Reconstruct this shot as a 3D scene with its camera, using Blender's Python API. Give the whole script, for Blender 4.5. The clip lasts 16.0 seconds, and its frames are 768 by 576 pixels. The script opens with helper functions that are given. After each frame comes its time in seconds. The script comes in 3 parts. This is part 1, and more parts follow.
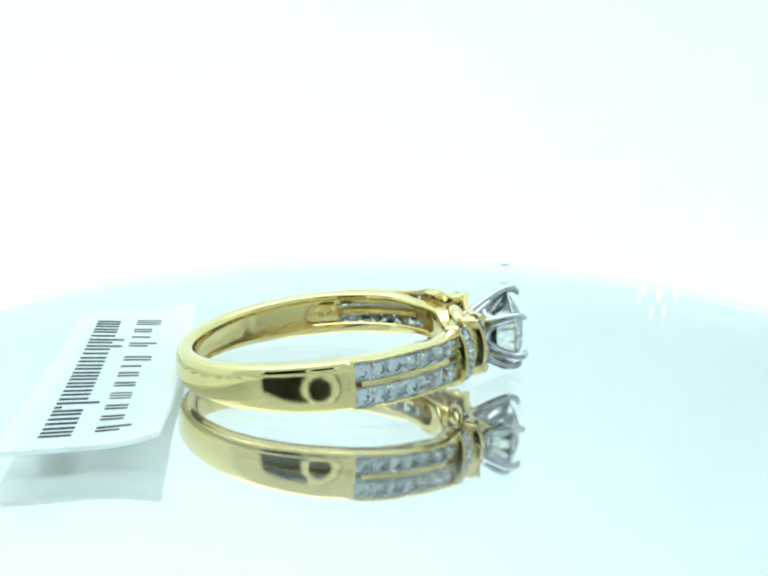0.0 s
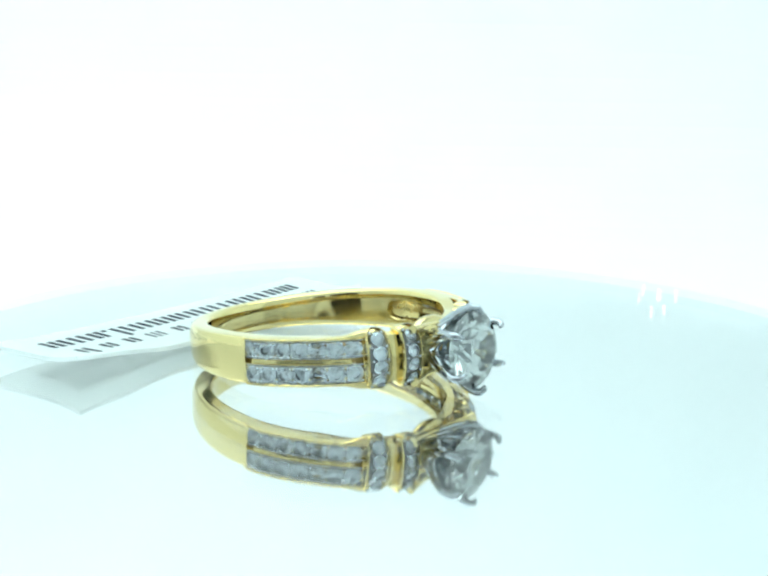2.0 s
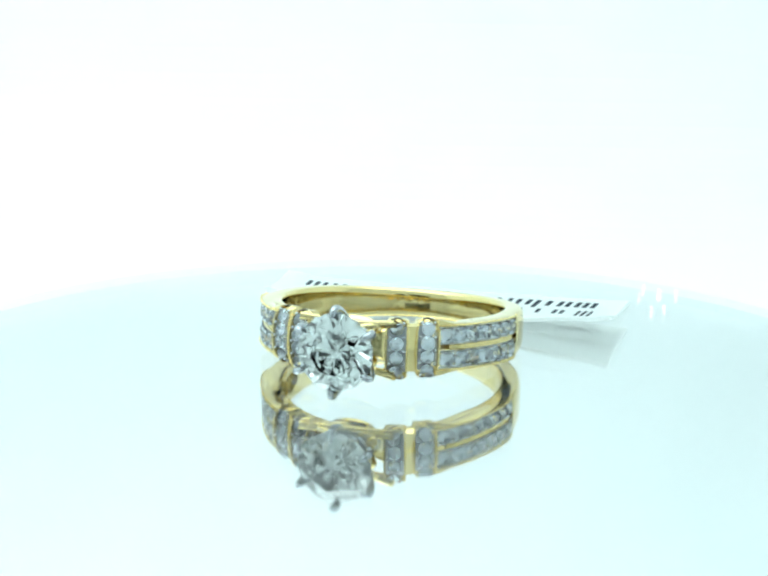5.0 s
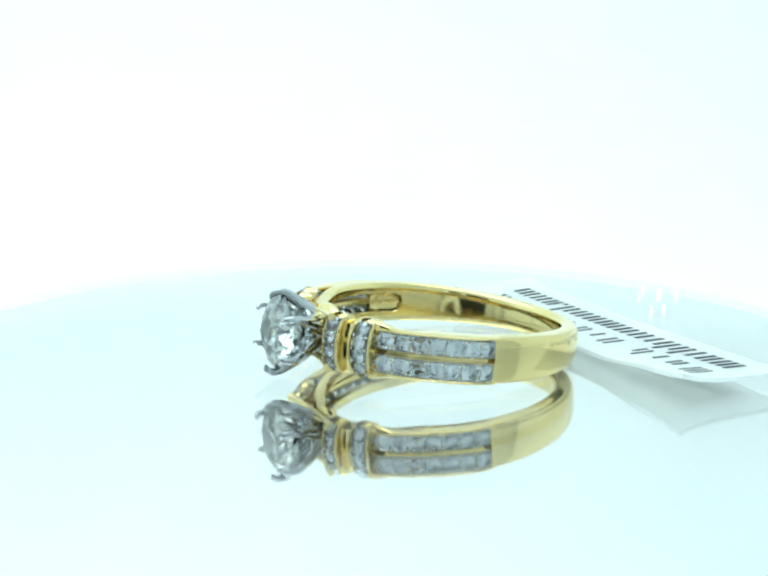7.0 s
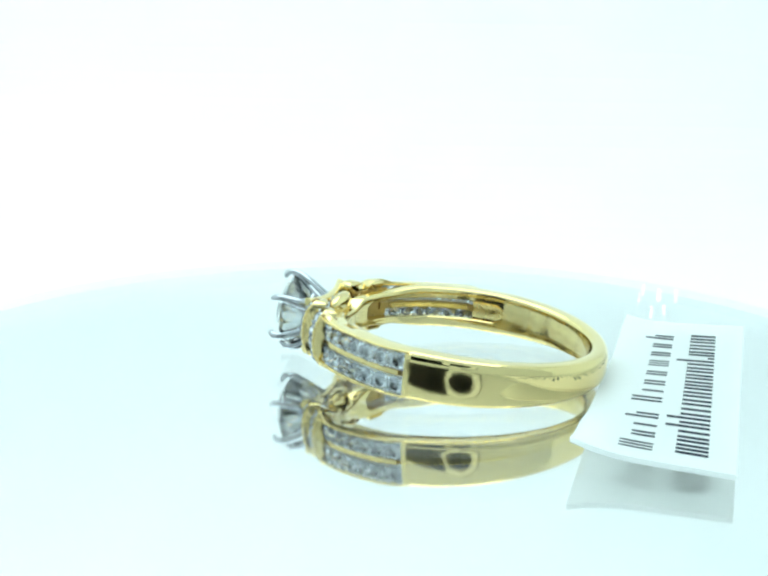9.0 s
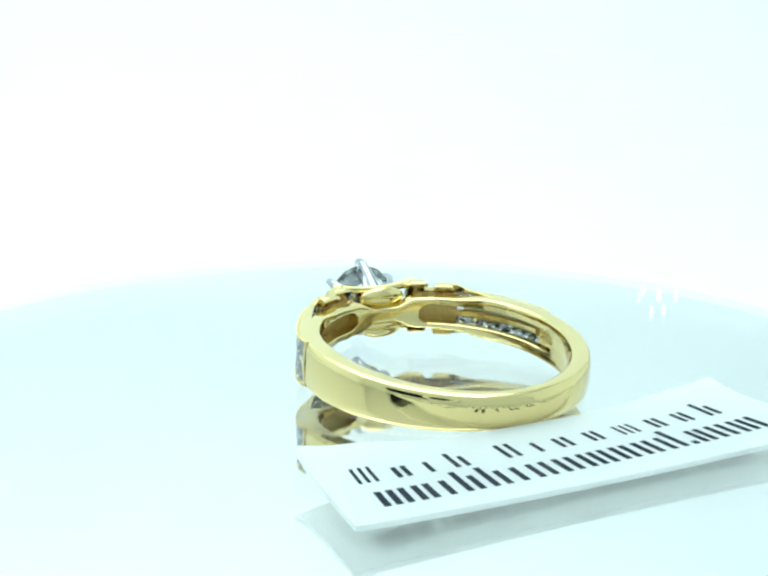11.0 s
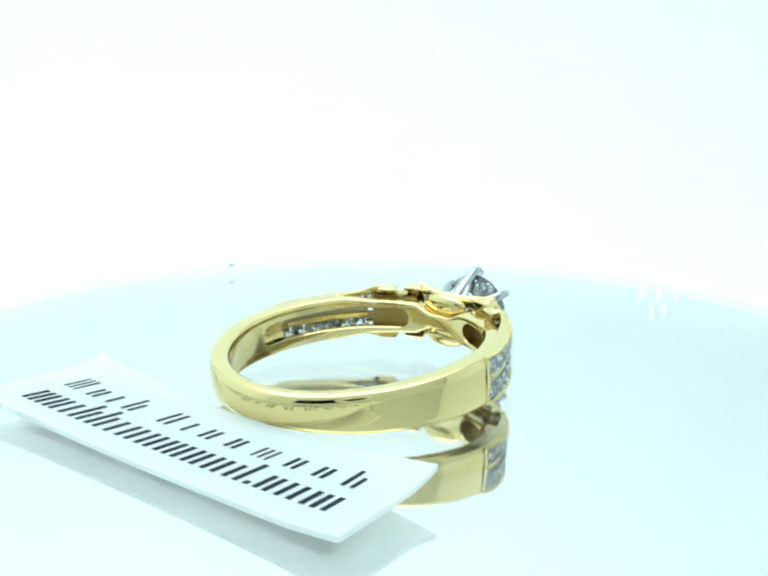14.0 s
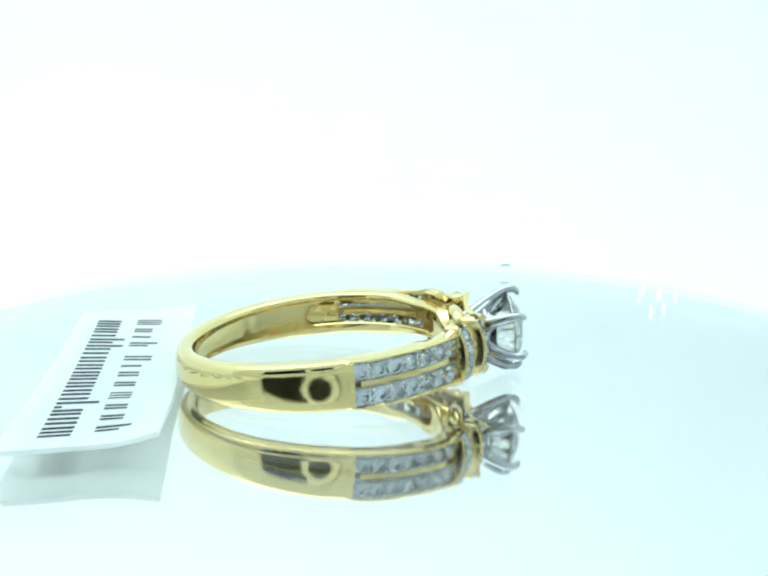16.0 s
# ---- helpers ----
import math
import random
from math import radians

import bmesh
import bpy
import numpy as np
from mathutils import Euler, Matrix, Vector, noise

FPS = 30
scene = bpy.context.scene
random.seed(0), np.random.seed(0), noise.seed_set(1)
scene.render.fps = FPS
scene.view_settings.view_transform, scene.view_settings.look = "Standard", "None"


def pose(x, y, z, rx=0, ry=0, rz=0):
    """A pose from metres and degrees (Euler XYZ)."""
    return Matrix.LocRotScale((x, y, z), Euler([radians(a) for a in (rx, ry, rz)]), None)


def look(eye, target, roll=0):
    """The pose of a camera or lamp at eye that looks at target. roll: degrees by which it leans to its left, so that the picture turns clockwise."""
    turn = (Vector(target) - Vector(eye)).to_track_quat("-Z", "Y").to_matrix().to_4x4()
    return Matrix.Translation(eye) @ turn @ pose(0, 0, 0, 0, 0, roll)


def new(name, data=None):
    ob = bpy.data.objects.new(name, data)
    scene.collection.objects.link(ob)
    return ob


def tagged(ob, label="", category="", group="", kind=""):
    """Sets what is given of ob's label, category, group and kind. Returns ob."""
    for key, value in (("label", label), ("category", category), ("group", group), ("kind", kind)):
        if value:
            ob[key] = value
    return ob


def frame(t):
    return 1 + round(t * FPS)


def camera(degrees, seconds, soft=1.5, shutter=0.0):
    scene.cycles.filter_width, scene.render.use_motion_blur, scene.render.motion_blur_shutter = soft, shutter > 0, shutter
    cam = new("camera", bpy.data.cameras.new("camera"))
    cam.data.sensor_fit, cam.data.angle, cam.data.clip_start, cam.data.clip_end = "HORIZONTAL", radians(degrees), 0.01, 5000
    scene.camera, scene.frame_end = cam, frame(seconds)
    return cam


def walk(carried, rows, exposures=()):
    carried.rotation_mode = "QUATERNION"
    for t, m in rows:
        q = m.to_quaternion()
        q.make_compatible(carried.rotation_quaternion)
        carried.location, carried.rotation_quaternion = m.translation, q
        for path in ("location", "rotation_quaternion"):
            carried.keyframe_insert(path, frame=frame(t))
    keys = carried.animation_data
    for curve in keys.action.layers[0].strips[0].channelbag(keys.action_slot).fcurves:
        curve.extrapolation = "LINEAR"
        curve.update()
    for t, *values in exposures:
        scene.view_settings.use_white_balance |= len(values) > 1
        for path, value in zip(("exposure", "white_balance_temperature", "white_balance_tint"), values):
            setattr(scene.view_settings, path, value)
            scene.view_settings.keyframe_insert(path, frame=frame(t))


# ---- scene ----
MM = 0.001

# ---- camera ----
cam = camera(37.0, 16.0, soft=2.5)
EYE = Vector((-0.00057, -0.075, 0.02373))
AIM = EYE + Vector((0, math.cos(radians(13.18)), -math.sin(radians(13.18)))) * 0.08
CAMERA_POSE = look(EYE, AIM, roll=0.77)
walk(cam, [(0.0, CAMERA_POSE), (16.0, CAMERA_POSE)])

# ---- light ----
world = bpy.data.worlds.new("world")
scene.world = world
world.use_nodes = True
world.node_tree.nodes["Background"].inputs[0].default_value = (0.6, 0.75, 0.8, 1)
world.node_tree.nodes["Background"].inputs[1].default_value = 0.05
scene.view_settings.exposure = 0.0
PANEL_LIGHT = 3.48
PANEL_COLOUR = (0.793, 1.0, 1.02, 1)

# ---- sizes, in millimetres ----
DISC_R = 36.2
GLASS_TOP = 0.60
MIRROR_Z = -0.12
RING_AT = (-4.3, -1.75, 2.65)
RING_TURN = 5.6
RING_TILT = 4.86


# ---- materials ----
def material(name, colour, rough=0.5, metal=0.0, bump=0.0, scale=800.0, vary=0.0, ior=1.45):
    m = bpy.data.materials.new(name)
    m.use_nodes = True
    n, l = m.node_tree.nodes, m.node_tree.links
    b = n["Principled BSDF"]
    b.inputs["Base Color"].default_value = (*colour, 1)
    b.inputs["Roughness"].default_value = rough
    b.inputs["Metallic"].default_value = metal
    b.inputs["IOR"].default_value = ior
    if bump or vary:
        tc = n.new("ShaderNodeTexCoord")
        fine = n.new("ShaderNodeTexNoise")
        fine.inputs["Scale"].default_value = scale
        fine.inputs["Detail"].default_value = 4
        l.new(tc.outputs["Object"], fine.inputs["Vector"])
        broad = n.new("ShaderNodeTexNoise")
        broad.inputs["Scale"].default_value = scale * 0.12
        broad.inputs["Detail"].default_value = 2
        l.new(tc.outputs["Object"], broad.inputs["Vector"])
        if bump:
            bp = n.new("ShaderNodeBump")
            bp.inputs["Strength"].default_value = bump
            bp.inputs["Distance"].default_value = 0.00005
            l.new(fine.outputs["Fac"], bp.inputs["Height"])
            l.new(bp.outputs["Normal"], b.inputs["Normal"])
        if vary:
            mix = n.new("ShaderNodeMixRGB")
            mix.inputs[1].default_value = (*[c * (1 - vary) for c in colour], 1)
            mix.inputs[2].default_value = (*[min(1, c * (1 + vary)) for c in colour], 1)
            l.new(broad.outputs["Fac"], mix.inputs[0])
            l.new(mix.outputs[0], b.inputs["Base Color"])
            ramp = n.new("ShaderNodeMapRange")
            ramp.inputs["To Min"].default_value = rough * 0.7
            ramp.inputs["To Max"].default_value = rough * 1.4
            l.new(fine.outputs["Fac"], ramp.inputs["Value"])
            l.new(ramp.outputs[0], b.inputs["Roughness"])
    return m


def glass_material(name, ior, colour=(1, 1, 1)):
    m = bpy.data.materials.new(name)
    m.use_nodes = True
    n, l = m.node_tree.nodes, m.node_tree.links
    n.remove(n["Principled BSDF"])
    g = n.new("ShaderNodeBsdfGlass")
    g.inputs["Color"].default_value = (*colour, 1)
    g.inputs["IOR"].default_value = ior
    g.inputs["Roughness"].default_value = 0.0
    l.new(g.outputs[0], n["Material Output"].inputs[0])
    return m


def plate_material():
    """Clear float glass with a film of fine dust."""
    m = bpy.data.materials.new("dusty_clear_glass")
    m.use_nodes = True
    n, l = m.node_tree.nodes, m.node_tree.links
    n.remove(n["Principled BSDF"])
    clear = n.new("ShaderNodeBsdfTransparent")
    clear.inputs[0].default_value = (0.988, 0.990, 0.986, 1)
    dust = n.new("ShaderNodeBsdfDiffuse")
    dust.inputs[0].default_value = (0.8, 0.82, 0.82, 1)
    gloss = n.new("ShaderNodeBsdfGlossy")
    gloss.inputs["Roughness"].default_value = 0.02
    graze = n.new("ShaderNodeLayerWeight")
    power = n.new("ShaderNodeMath")
    power.operation = "POWER"
    power.inputs[1].default_value = 4.0
    fres = n.new("ShaderNodeMath")
    fres.operation = "MULTIPLY"
    fres.inputs[1].default_value = 0.65
    l.new(graze.outputs["Facing"], power.inputs[0])
    l.new(power.outputs[0], fres.inputs[0])
    tc = n.new("ShaderNodeTexCoord")
    cloud = n.new("ShaderNodeTexNoise")
    cloud.inputs["Scale"].default_value = 60
    l.new(tc.outputs["Object"], cloud.inputs["Vector"])
    amount = n.new("ShaderNodeMapRange")
    amount.inputs["To Min"].default_value = DUST * 0.6
    amount.inputs["To Max"].default_value = DUST * 1.4
    l.new(cloud.outputs["Fac"], amount.inputs["Value"])
    a, b = n.new("ShaderNodeMixShader"), n.new("ShaderNodeMixShader")
    l.new(amount.outputs[0], a.inputs[0])
    l.new(clear.outputs[0], a.inputs[1])
    l.new(dust.outputs[0], a.inputs[2])
    l.new(fres.outputs[0], b.inputs[0])
    l.new(a.outputs[0], b.inputs[1])
    l.new(gloss.outputs[0], b.inputs[2])
    l.new(b.outputs[0], n["Material Output"].inputs[0])
    return m


def glow_material(name, colour, strength):
    m = bpy.data.materials.new(name)
    m.use_nodes = True
    n, l = m.node_tree.nodes, m.node_tree.links
    n.remove(n["Principled BSDF"])
    e = n.new("ShaderNodeEmission")
    e.inputs[0].default_value = colour
    e.inputs[1].default_value = strength
    l.new(e.outputs[0], n["Material Output"].inputs[0])
    return m


def sheet_material():
    """Thin white plastic that lets some light through."""
    m = material("white_tag_plastic", (0.975, 0.98, 0.98), 0.45, 0.0, bump=0.15, scale=500, vary=0.02)
    n, l = m.node_tree.nodes, m.node_tree.links
    b = n["Principled BSDF"]
    through_light = n.new("ShaderNodeBsdfTranslucent")
    through_light.inputs[0].default_value = (0.955, 0.985, 0.97, 1)
    mix = n.new("ShaderNodeMixShader")
    mix.inputs[0].default_value = 0.52
    l.new(b.outputs[0], mix.inputs[1])
    l.new(through_light.outputs[0], mix.inputs[2])
    l.new(mix.outputs[0], n["Material Output"].inputs[0])
    return m


DUST = 0.006
GOLD = material("yellow_gold", (0.83, 0.668, 0.315), 0.075, 1.0, bump=0.25, scale=900, vary=0.05)
SATIN_GOLD = material("satin_gold", (0.74, 0.57, 0.24), 0.26, 1.0, bump=0.4, scale=1500, vary=0.12)
WHITE_GOLD = material("white_gold", (0.46, 0.48, 0.505), 0.05, 1.0, bump=0.2, scale=900, vary=0.05)
# rough gold with the shade of the recesses put into its brown colour
SHADED_GOLD = material("unpolished_shaded_gold", (0.48, 0.34, 0.14), 0.30, 1.0, bump=2.0, scale=1700, vary=0.6)
BRIGHT_WHITE_GOLD = material("bright_cut_white_gold", (0.66, 0.69, 0.73), 0.08, 1.0, bump=0.2, scale=3000, vary=0.05)
MATT_WHITE_GOLD = material("matt_white_gold", (0.6, 0.62, 0.65), 0.35, 1.0, bump=0.6, scale=3000, vary=0.2)
DIAMOND = glass_material("diamond", 2.42, (0.97, 0.982, 0.975))
ACCENT_DIAMOND = glass_material("accent_diamond", 2.42, (0.94, 0.955, 0.968))
MIRROR = material("silvered_mirror", (0.948, 0.928, 0.922), 0.045, 1.0, vary=0.01, scale=60)
PLATE = plate_material()
PAPER = sheet_material()
INK = material("black_ink", (0.016, 0.022, 0.036), 0.9, 0.0, vary=0.3, scale=600)
TENT = material("white_tent_cloth", (0.868, 0.90, 0.90), 0.9, 0.0, bump=0.3, scale=300, vary=0.02)
FRONT_CLOTH = material("grey_tent_cloth", (0.60, 0.625, 0.625), 0.9, 0.0, bump=0.3, scale=300, vary=0.04)
BASE_PLASTIC = material("white_plastic", (0.8, 0.82, 0.82), 0.35, 0.0, bump=0.1, scale=200, vary=0.03)
ROOM_DARK = material("dark_room_wall", (0.004, 0.004, 0.0045), 0.8, 0.0, vary=0.2, scale=10)
LINT = material("blue_grey_lint", (0.30, 0.40, 0.47), 0.8, 0.0, vary=0.3, scale=2000)
LED_GLOW = glow_material("led_diffuser_glow", PANEL_COLOUR, PANEL_LIGHT)
BULB_GLOW = glow_material("led_bulb_glow", (0.95, 1, 1, 1), 4.0)


# ---- mesh helpers (shapes in millimetres) ----
def mesh_of(name, bm, mat, smooth=None):
    bmesh.ops.recalc_face_normals(bm, faces=bm.faces)
    me = bpy.data.meshes.new(name)
    for v in bm.verts:
        v.co *= MM
    bm.to_mesh(me)
    bm.free()
    me.materials.append(mat)
    if smooth is not None:
        me.shade_smooth()
        me.set_sharp_from_angle(angle=radians(smooth))
    return me


def part(name, bm, mat, parent, label="", smooth=None):
    ob = new(name, mesh_of(name, bm, mat, smooth))
    ob.parent = parent
    return tagged(ob, label=label)


def add_loops(bm, loops, closed=False):
    """Skin a row of equal closed polygons; caps unless the row closes on itself."""
    rows = [[bm.verts.new(p) for p in lp] for lp in loops]
    n = len(rows[0])
    pairs = list(zip(rows, rows[1:])) + ([(rows[-1], rows[0])] if closed else [])
    for a, b in pairs:
        for i in range(n):
            bm.faces.new((a[i], a[(i + 1) % n], b[(i + 1) % n], b[i]))
    if not closed:
        bm.faces.new(rows[0])
        bm.faces.new(rows[-1])


def polar(r, deg, z):
    return Vector((r * math.cos(radians(deg)), r * math.sin(radians(deg)), z))


def add_sweep(bm, profile, a, b, steps):
    """Sweep profile(deg), a polygon of (r, z), round the finger axis from a to b degrees."""
    add_loops(bm, [[polar(r, d, z) for r, z in profile(d)] for d in (a + (b - a) * i / steps for i in range(steps + 1))])


def add_tube(bm, pts, radius, sides=10, flat=1.0):
    """A round rod along pts; radius may be a list."""
    pts = [Vector(p) for p in pts]
    loops = []
    side = None
    for i, p in enumerate(pts):
        t = (pts[min(i + 1, len(pts) - 1)] - pts[max(i - 1, 0)]).normalized()
        if side is None:
            side = t.orthogonal().normalized()
        side = (side - t * side.dot(t)).normalized()
        up = t.cross(side)
        r = radius[i] if isinstance(radius, (list, tuple)) else radius
        loops.append([p + side * (r * math.cos(q)) + up * (r * flat * math.sin(q)) for q in (2 * math.pi * k / sides for k in range(sides))])
    add_loops(bm, loops)


def bezier(p0, p1, p2, n=10):
    p0, p1, p2 = Vector(p0), Vector(p1), Vector(p2)
    return [p0 * (1 - t) ** 2 + p1 * (2 * t * (1 - t)) + p2 * t * t for t in (i / n for i in range(n + 1))]


def add_beads(bm, places, radius):
    for p in places:
        bmesh.ops.create_icosphere(bm, subdivisions=1, radius=radius, matrix=Matrix.Translation(p))


def add_box(bm, x0, x1, y0, y1, z0, z1, bevel=0.0):
    made = bmesh.ops.create_cube(bm, size=1, matrix=Matrix.LocRotScale(((x0 + x1) / 2, (y0 + y1) / 2, (z0 + z1) / 2), None, (x1 - x0, y1 - y0, z1 - z0)))
    if bevel:
        edges = list({e for v in made["verts"] for e in v.link_edges})
        bmesh.ops.bevel(bm, geom=edges, offset=bevel, segments=2, affect="EDGES")


def smoothstep(t):
    t = max(0.0, min(1.0, t))
    return t * t * (3 - 2 * t)


def frame_to(out, at, spin=0.0):
    """A matrix whose z axis points along out, at the place at."""
    q = Vector(out).to_track_quat("Z", "Y")
    return Matrix.Translation(at) @ q.to_matrix().to_4x4() @ Matrix.Rotation(spin, 4, "Z")


def brilliant(radius, fine):
    """A round brilliant cut: table up, girdle at z = 0."""
    bm = bmesh.new()
    d = 2 * radius
    n = 8 if fine else 6

    def ring_of(count, r, z, turn):
        for k in range(count):
            a = 2 * math.pi * (k + turn) / count
            bm.verts.new((r * math.cos(a), r * math.sin(a), z))

    ring_of(n, radius * 0.56, 0.150 * d, 0)
    ring_of(n, radius * 0.80, 0.094 * d, 0.5)
    ring_of(n * 2, radius, 0.012 * d, 0)
    ring_of(n * 2, radius, -0.012 * d, 0)
    ring_of(n, radius * 0.26, -0.335 * d, 0.5)
    bm.verts.new((0, 0, -0.435 * d))
    bmesh.ops.convex_hull(bm, input=bm.verts)
    bmesh.ops.dissolve_limit(bm, angle_limit=radians(1.0), verts=bm.verts, edges=bm.edges)
    return bm


# ---- the tent round the set ----
def wall(name, x0, x1, y0, y1, z0, z1, mat, label):
    bm = bmesh.new()
    add_box(bm, x0, x1, y0, y1, z0, z1)
    ob = new(name, mesh_of(name, bm, mat))
    return tagged(ob, label=label, category="wall", kind="structure")


FLOOR_Z = -14.0


def tent():
    # floor sweeping up into the back wall, one bent sheet
    bm = bmesh.new()
    line = [(-88.0, FLOOR_Z)]
    line += [(130 + 70 * math.sin(a), FLOOR_Z + 70 - 70 * math.cos(a)) for a in (math.pi / 2 * i / 16 for i in range(17))]
    line += [(200.0, 260.0)]
    outer = [(-88.0, FLOOR_Z - 3)]
    outer += [(130 + 73 * math.sin(a), FLOOR_Z + 70 - 73 * math.cos(a)) for a in (math.pi / 2 * i / 16 for i in range(17))]
    outer += [(203.0, 260.0)]
    for p0, p1, q0, q1 in zip(line, line[1:], outer, outer[1:]):
        v = [bm.verts.new((x, *p)) for p in (p0, p1, q1, q0) for x in (-200, 200)]
        for f in ((0, 1, 3, 2), (2, 3, 5, 4), (4, 5, 7, 6), (6, 7, 1, 0), (0, 2, 4, 6), (1, 7, 5, 3)):
            bm.faces.new([v[i] for i in f])
    bmesh.ops.remove_doubles(bm, verts=bm.verts, dist=0.001)
    ob = new("backdrop", mesh_of("backdrop", bm, TENT, 40))
    tagged(ob, label="white seamless sweep behind and under the turntable", category="backdrop", kind="structure")
    wall("wall_west", -204, -200, -92, 200, FLOOR_Z - 3, 260, TENT, "white cloth side wall of the light tent")
    wall("wall_east", 200, 204, -92, 200, FLOOR_Z - 3, 260, TENT, "white cloth side wall of the light tent")
    wall("ceiling", -204, 204, -92, 203, 260, 264, TENT, "white cloth roof of the light tent")
    # front wall with the opening that the camera looks through
    bm = bmesh.new()
    x0, xc, zc, rc, z0, z1 = -82, -4, 24, 22, 6, 42
    add_box(bm, -200, x0, -92, -88, FLOOR_Z - 3, 260)
    add_box(bm, x0, xc, -92, -88, z1, 260)
    add_box(bm, x0, xc, -92, -88, FLOOR_Z - 3, z0)
    arc = [(xc + rc * math.cos(a), zc + rc * math.sin(a)) for a in (math.pi / 2 - math.pi * i / 24 for i in range(25))]
    side = [(xc, FLOOR_Z - 3), (200, FLOOR_Z - 3), (200, 260), (xc, 260)] + arc
    add_loops(bm, [[Vector((x, y, z)) for x, z in side] for y in (-92, -88)])
    ob = new("wall_south", mesh_of("wall_south", bm, FRONT_CLOTH))
    tagged(ob, label="grey cloth front wall of the light tent with an opening", category="wall", kind="structure")
    bm = bmesh.new()
    add_box(bm, -300, 300, -600, -595, -120, 300)
    add_box(bm, -300, -295, -595, -93, -120, 300)
    add_box(bm, 295, 300, -595, -93, -120, 300)
    add_box(bm, -295, 295, -595, -93, 295, 300)
    add_box(bm, -295, 295, -595, -93, -120, -115)
    ob = new("wall_room", mesh_of("wall_room", bm, ROOM_DARK))
    tagged(ob, label="dark walls of the room in front of the tent", category="wall", kind="structure")


def lens_hood():
    """The round collar that the camera looks through, in the tent's opening."""
    bm = bmesh.new()
    loops = []
    for k in range(48):
        a = 2 * math.pi * k / 48
        o = Vector((math.cos(a), 0, math.sin(a)))
        loops.append([Vector((-4, y, 24)) + o * r for r, y in ((12.5, -89), (12.5, -86.8), (13.2, -86), (19.0, -86), (19.8, -86.8), (19.8, -89))])
    add_loops(bm, loops, closed=True)
    hood = new("camera_hood", mesh_of("camera_hood", bm, BASE_PLASTIC, 30))
    tagged(hood, label="pale round plastic collar in the tent's dark opening", category="lens hood")
    bm = bmesh.new()
    add_box(bm, -7, -1, -94.5, -92.2, -115, 26, 0.5)
    add_box(bm, -7, -1, -93.5, -88.5, 6.5, 10.0, 0.3)
    part("stand", bm, ROOM_DARK, hood, "dark stand behind the collar")


def led_panel():
    ob = new("ceiling_lamp")
    ob.location = (-0.045, 0.05, 0.2595)
    tagged(ob, label="white square LED panel under the tent roof", category="lamp")
    bm = bmesh.new()
    add_box(bm, -150, 150, -120, 120, -4, -1)
    part("diffuser", bm, LED_GLOW, ob, "glowing white diffuser")
    bm = bmesh.new()
    for x0, x1, y0, y1 in ((-156, 156, -126, -120), (-156, 156, 120, 126), (-156, -150, -120, 120), (150, 156, -120, 120)):
        add_box(bm, x0, x1, y0, y1, -6, 0)
    part("frame", bm, BASE_PLASTIC, ob)


def led_bulb(x, z, r):
    ob = new("led_bulb")
    ob.location = (x * MM, 0.1985, z * MM)
    tagged(ob, label="small bright white LED bulb on the back cloth", category="lamp", group="bulbs on the back cloth")
    bm = bmesh.new()
    bmesh.ops.create_uvsphere(bm, u_segments=16, v_segments=8, radius=r, matrix=Matrix.Translation((0, -1.0, 0)) @ Matrix.Diagonal((1, 0.5, 1, 1)))
    part("bulb", bm, BULB_GLOW, ob, "", 60)
    bm = bmesh.new()
    bmesh.ops.create_cone(bm, cap_ends=True, segments=16, radius1=r * 1.1, radius2=r * 1.1, depth=1, matrix=Matrix.Translation((0, -0.5, 0)) @ Matrix.Rotation(radians(90), 4, "X"))
    part("socket", bm, BASE_PLASTIC, ob)


# ---- turntable ----
def disc(bm, r, z0, z1, bevel=0.0, seg=160, bottom=True):
    prof = [(r - bevel, z1), (r, z1 - bevel), (r, z0 + bevel), (r - bevel, z0)] if bevel else [(r, z1), (r, z0)]
    rows = [[bm.verts.new((q * math.cos(2 * math.pi * k / seg), q * math.sin(2 * math.pi * k / seg), z)) for k in range(seg)] for q, z in prof]
    for a, b in zip(rows, rows[1:]):
        for i in range(seg):
            bm.faces.new((a[i], a[(i + 1) % seg], b[(i + 1) % seg], b[i]))
    bm.faces.new(rows[0])
    if bottom:
        bm.faces.new(rows[-1])


def make_turntable():
    ob = new("turntable")
    tagged(ob, label="round mirrored display turntable with a clear glass top", category="turntable")
    bm = bmesh.new()
    disc(bm, DISC_R, -1.6, MIRROR_Z)
    part("mirror", bm, MIRROR, ob, "silvered mirror disc", 30)
    bm = bmesh.new()
    disc(bm, DISC_R, MIRROR_Z, GLASS_TOP, 0.12, bottom=False)
    part("glass_plate", bm, PLATE, ob, "clear glass plate with a film of dust", 30)
    bm = bmesh.new()
    disc(bm, DISC_R - 1.5, FLOOR_Z, -1.6, 0.5)
    part("base", bm, BASE_PLASTIC, ob, "white plastic base", 30)
    return ob


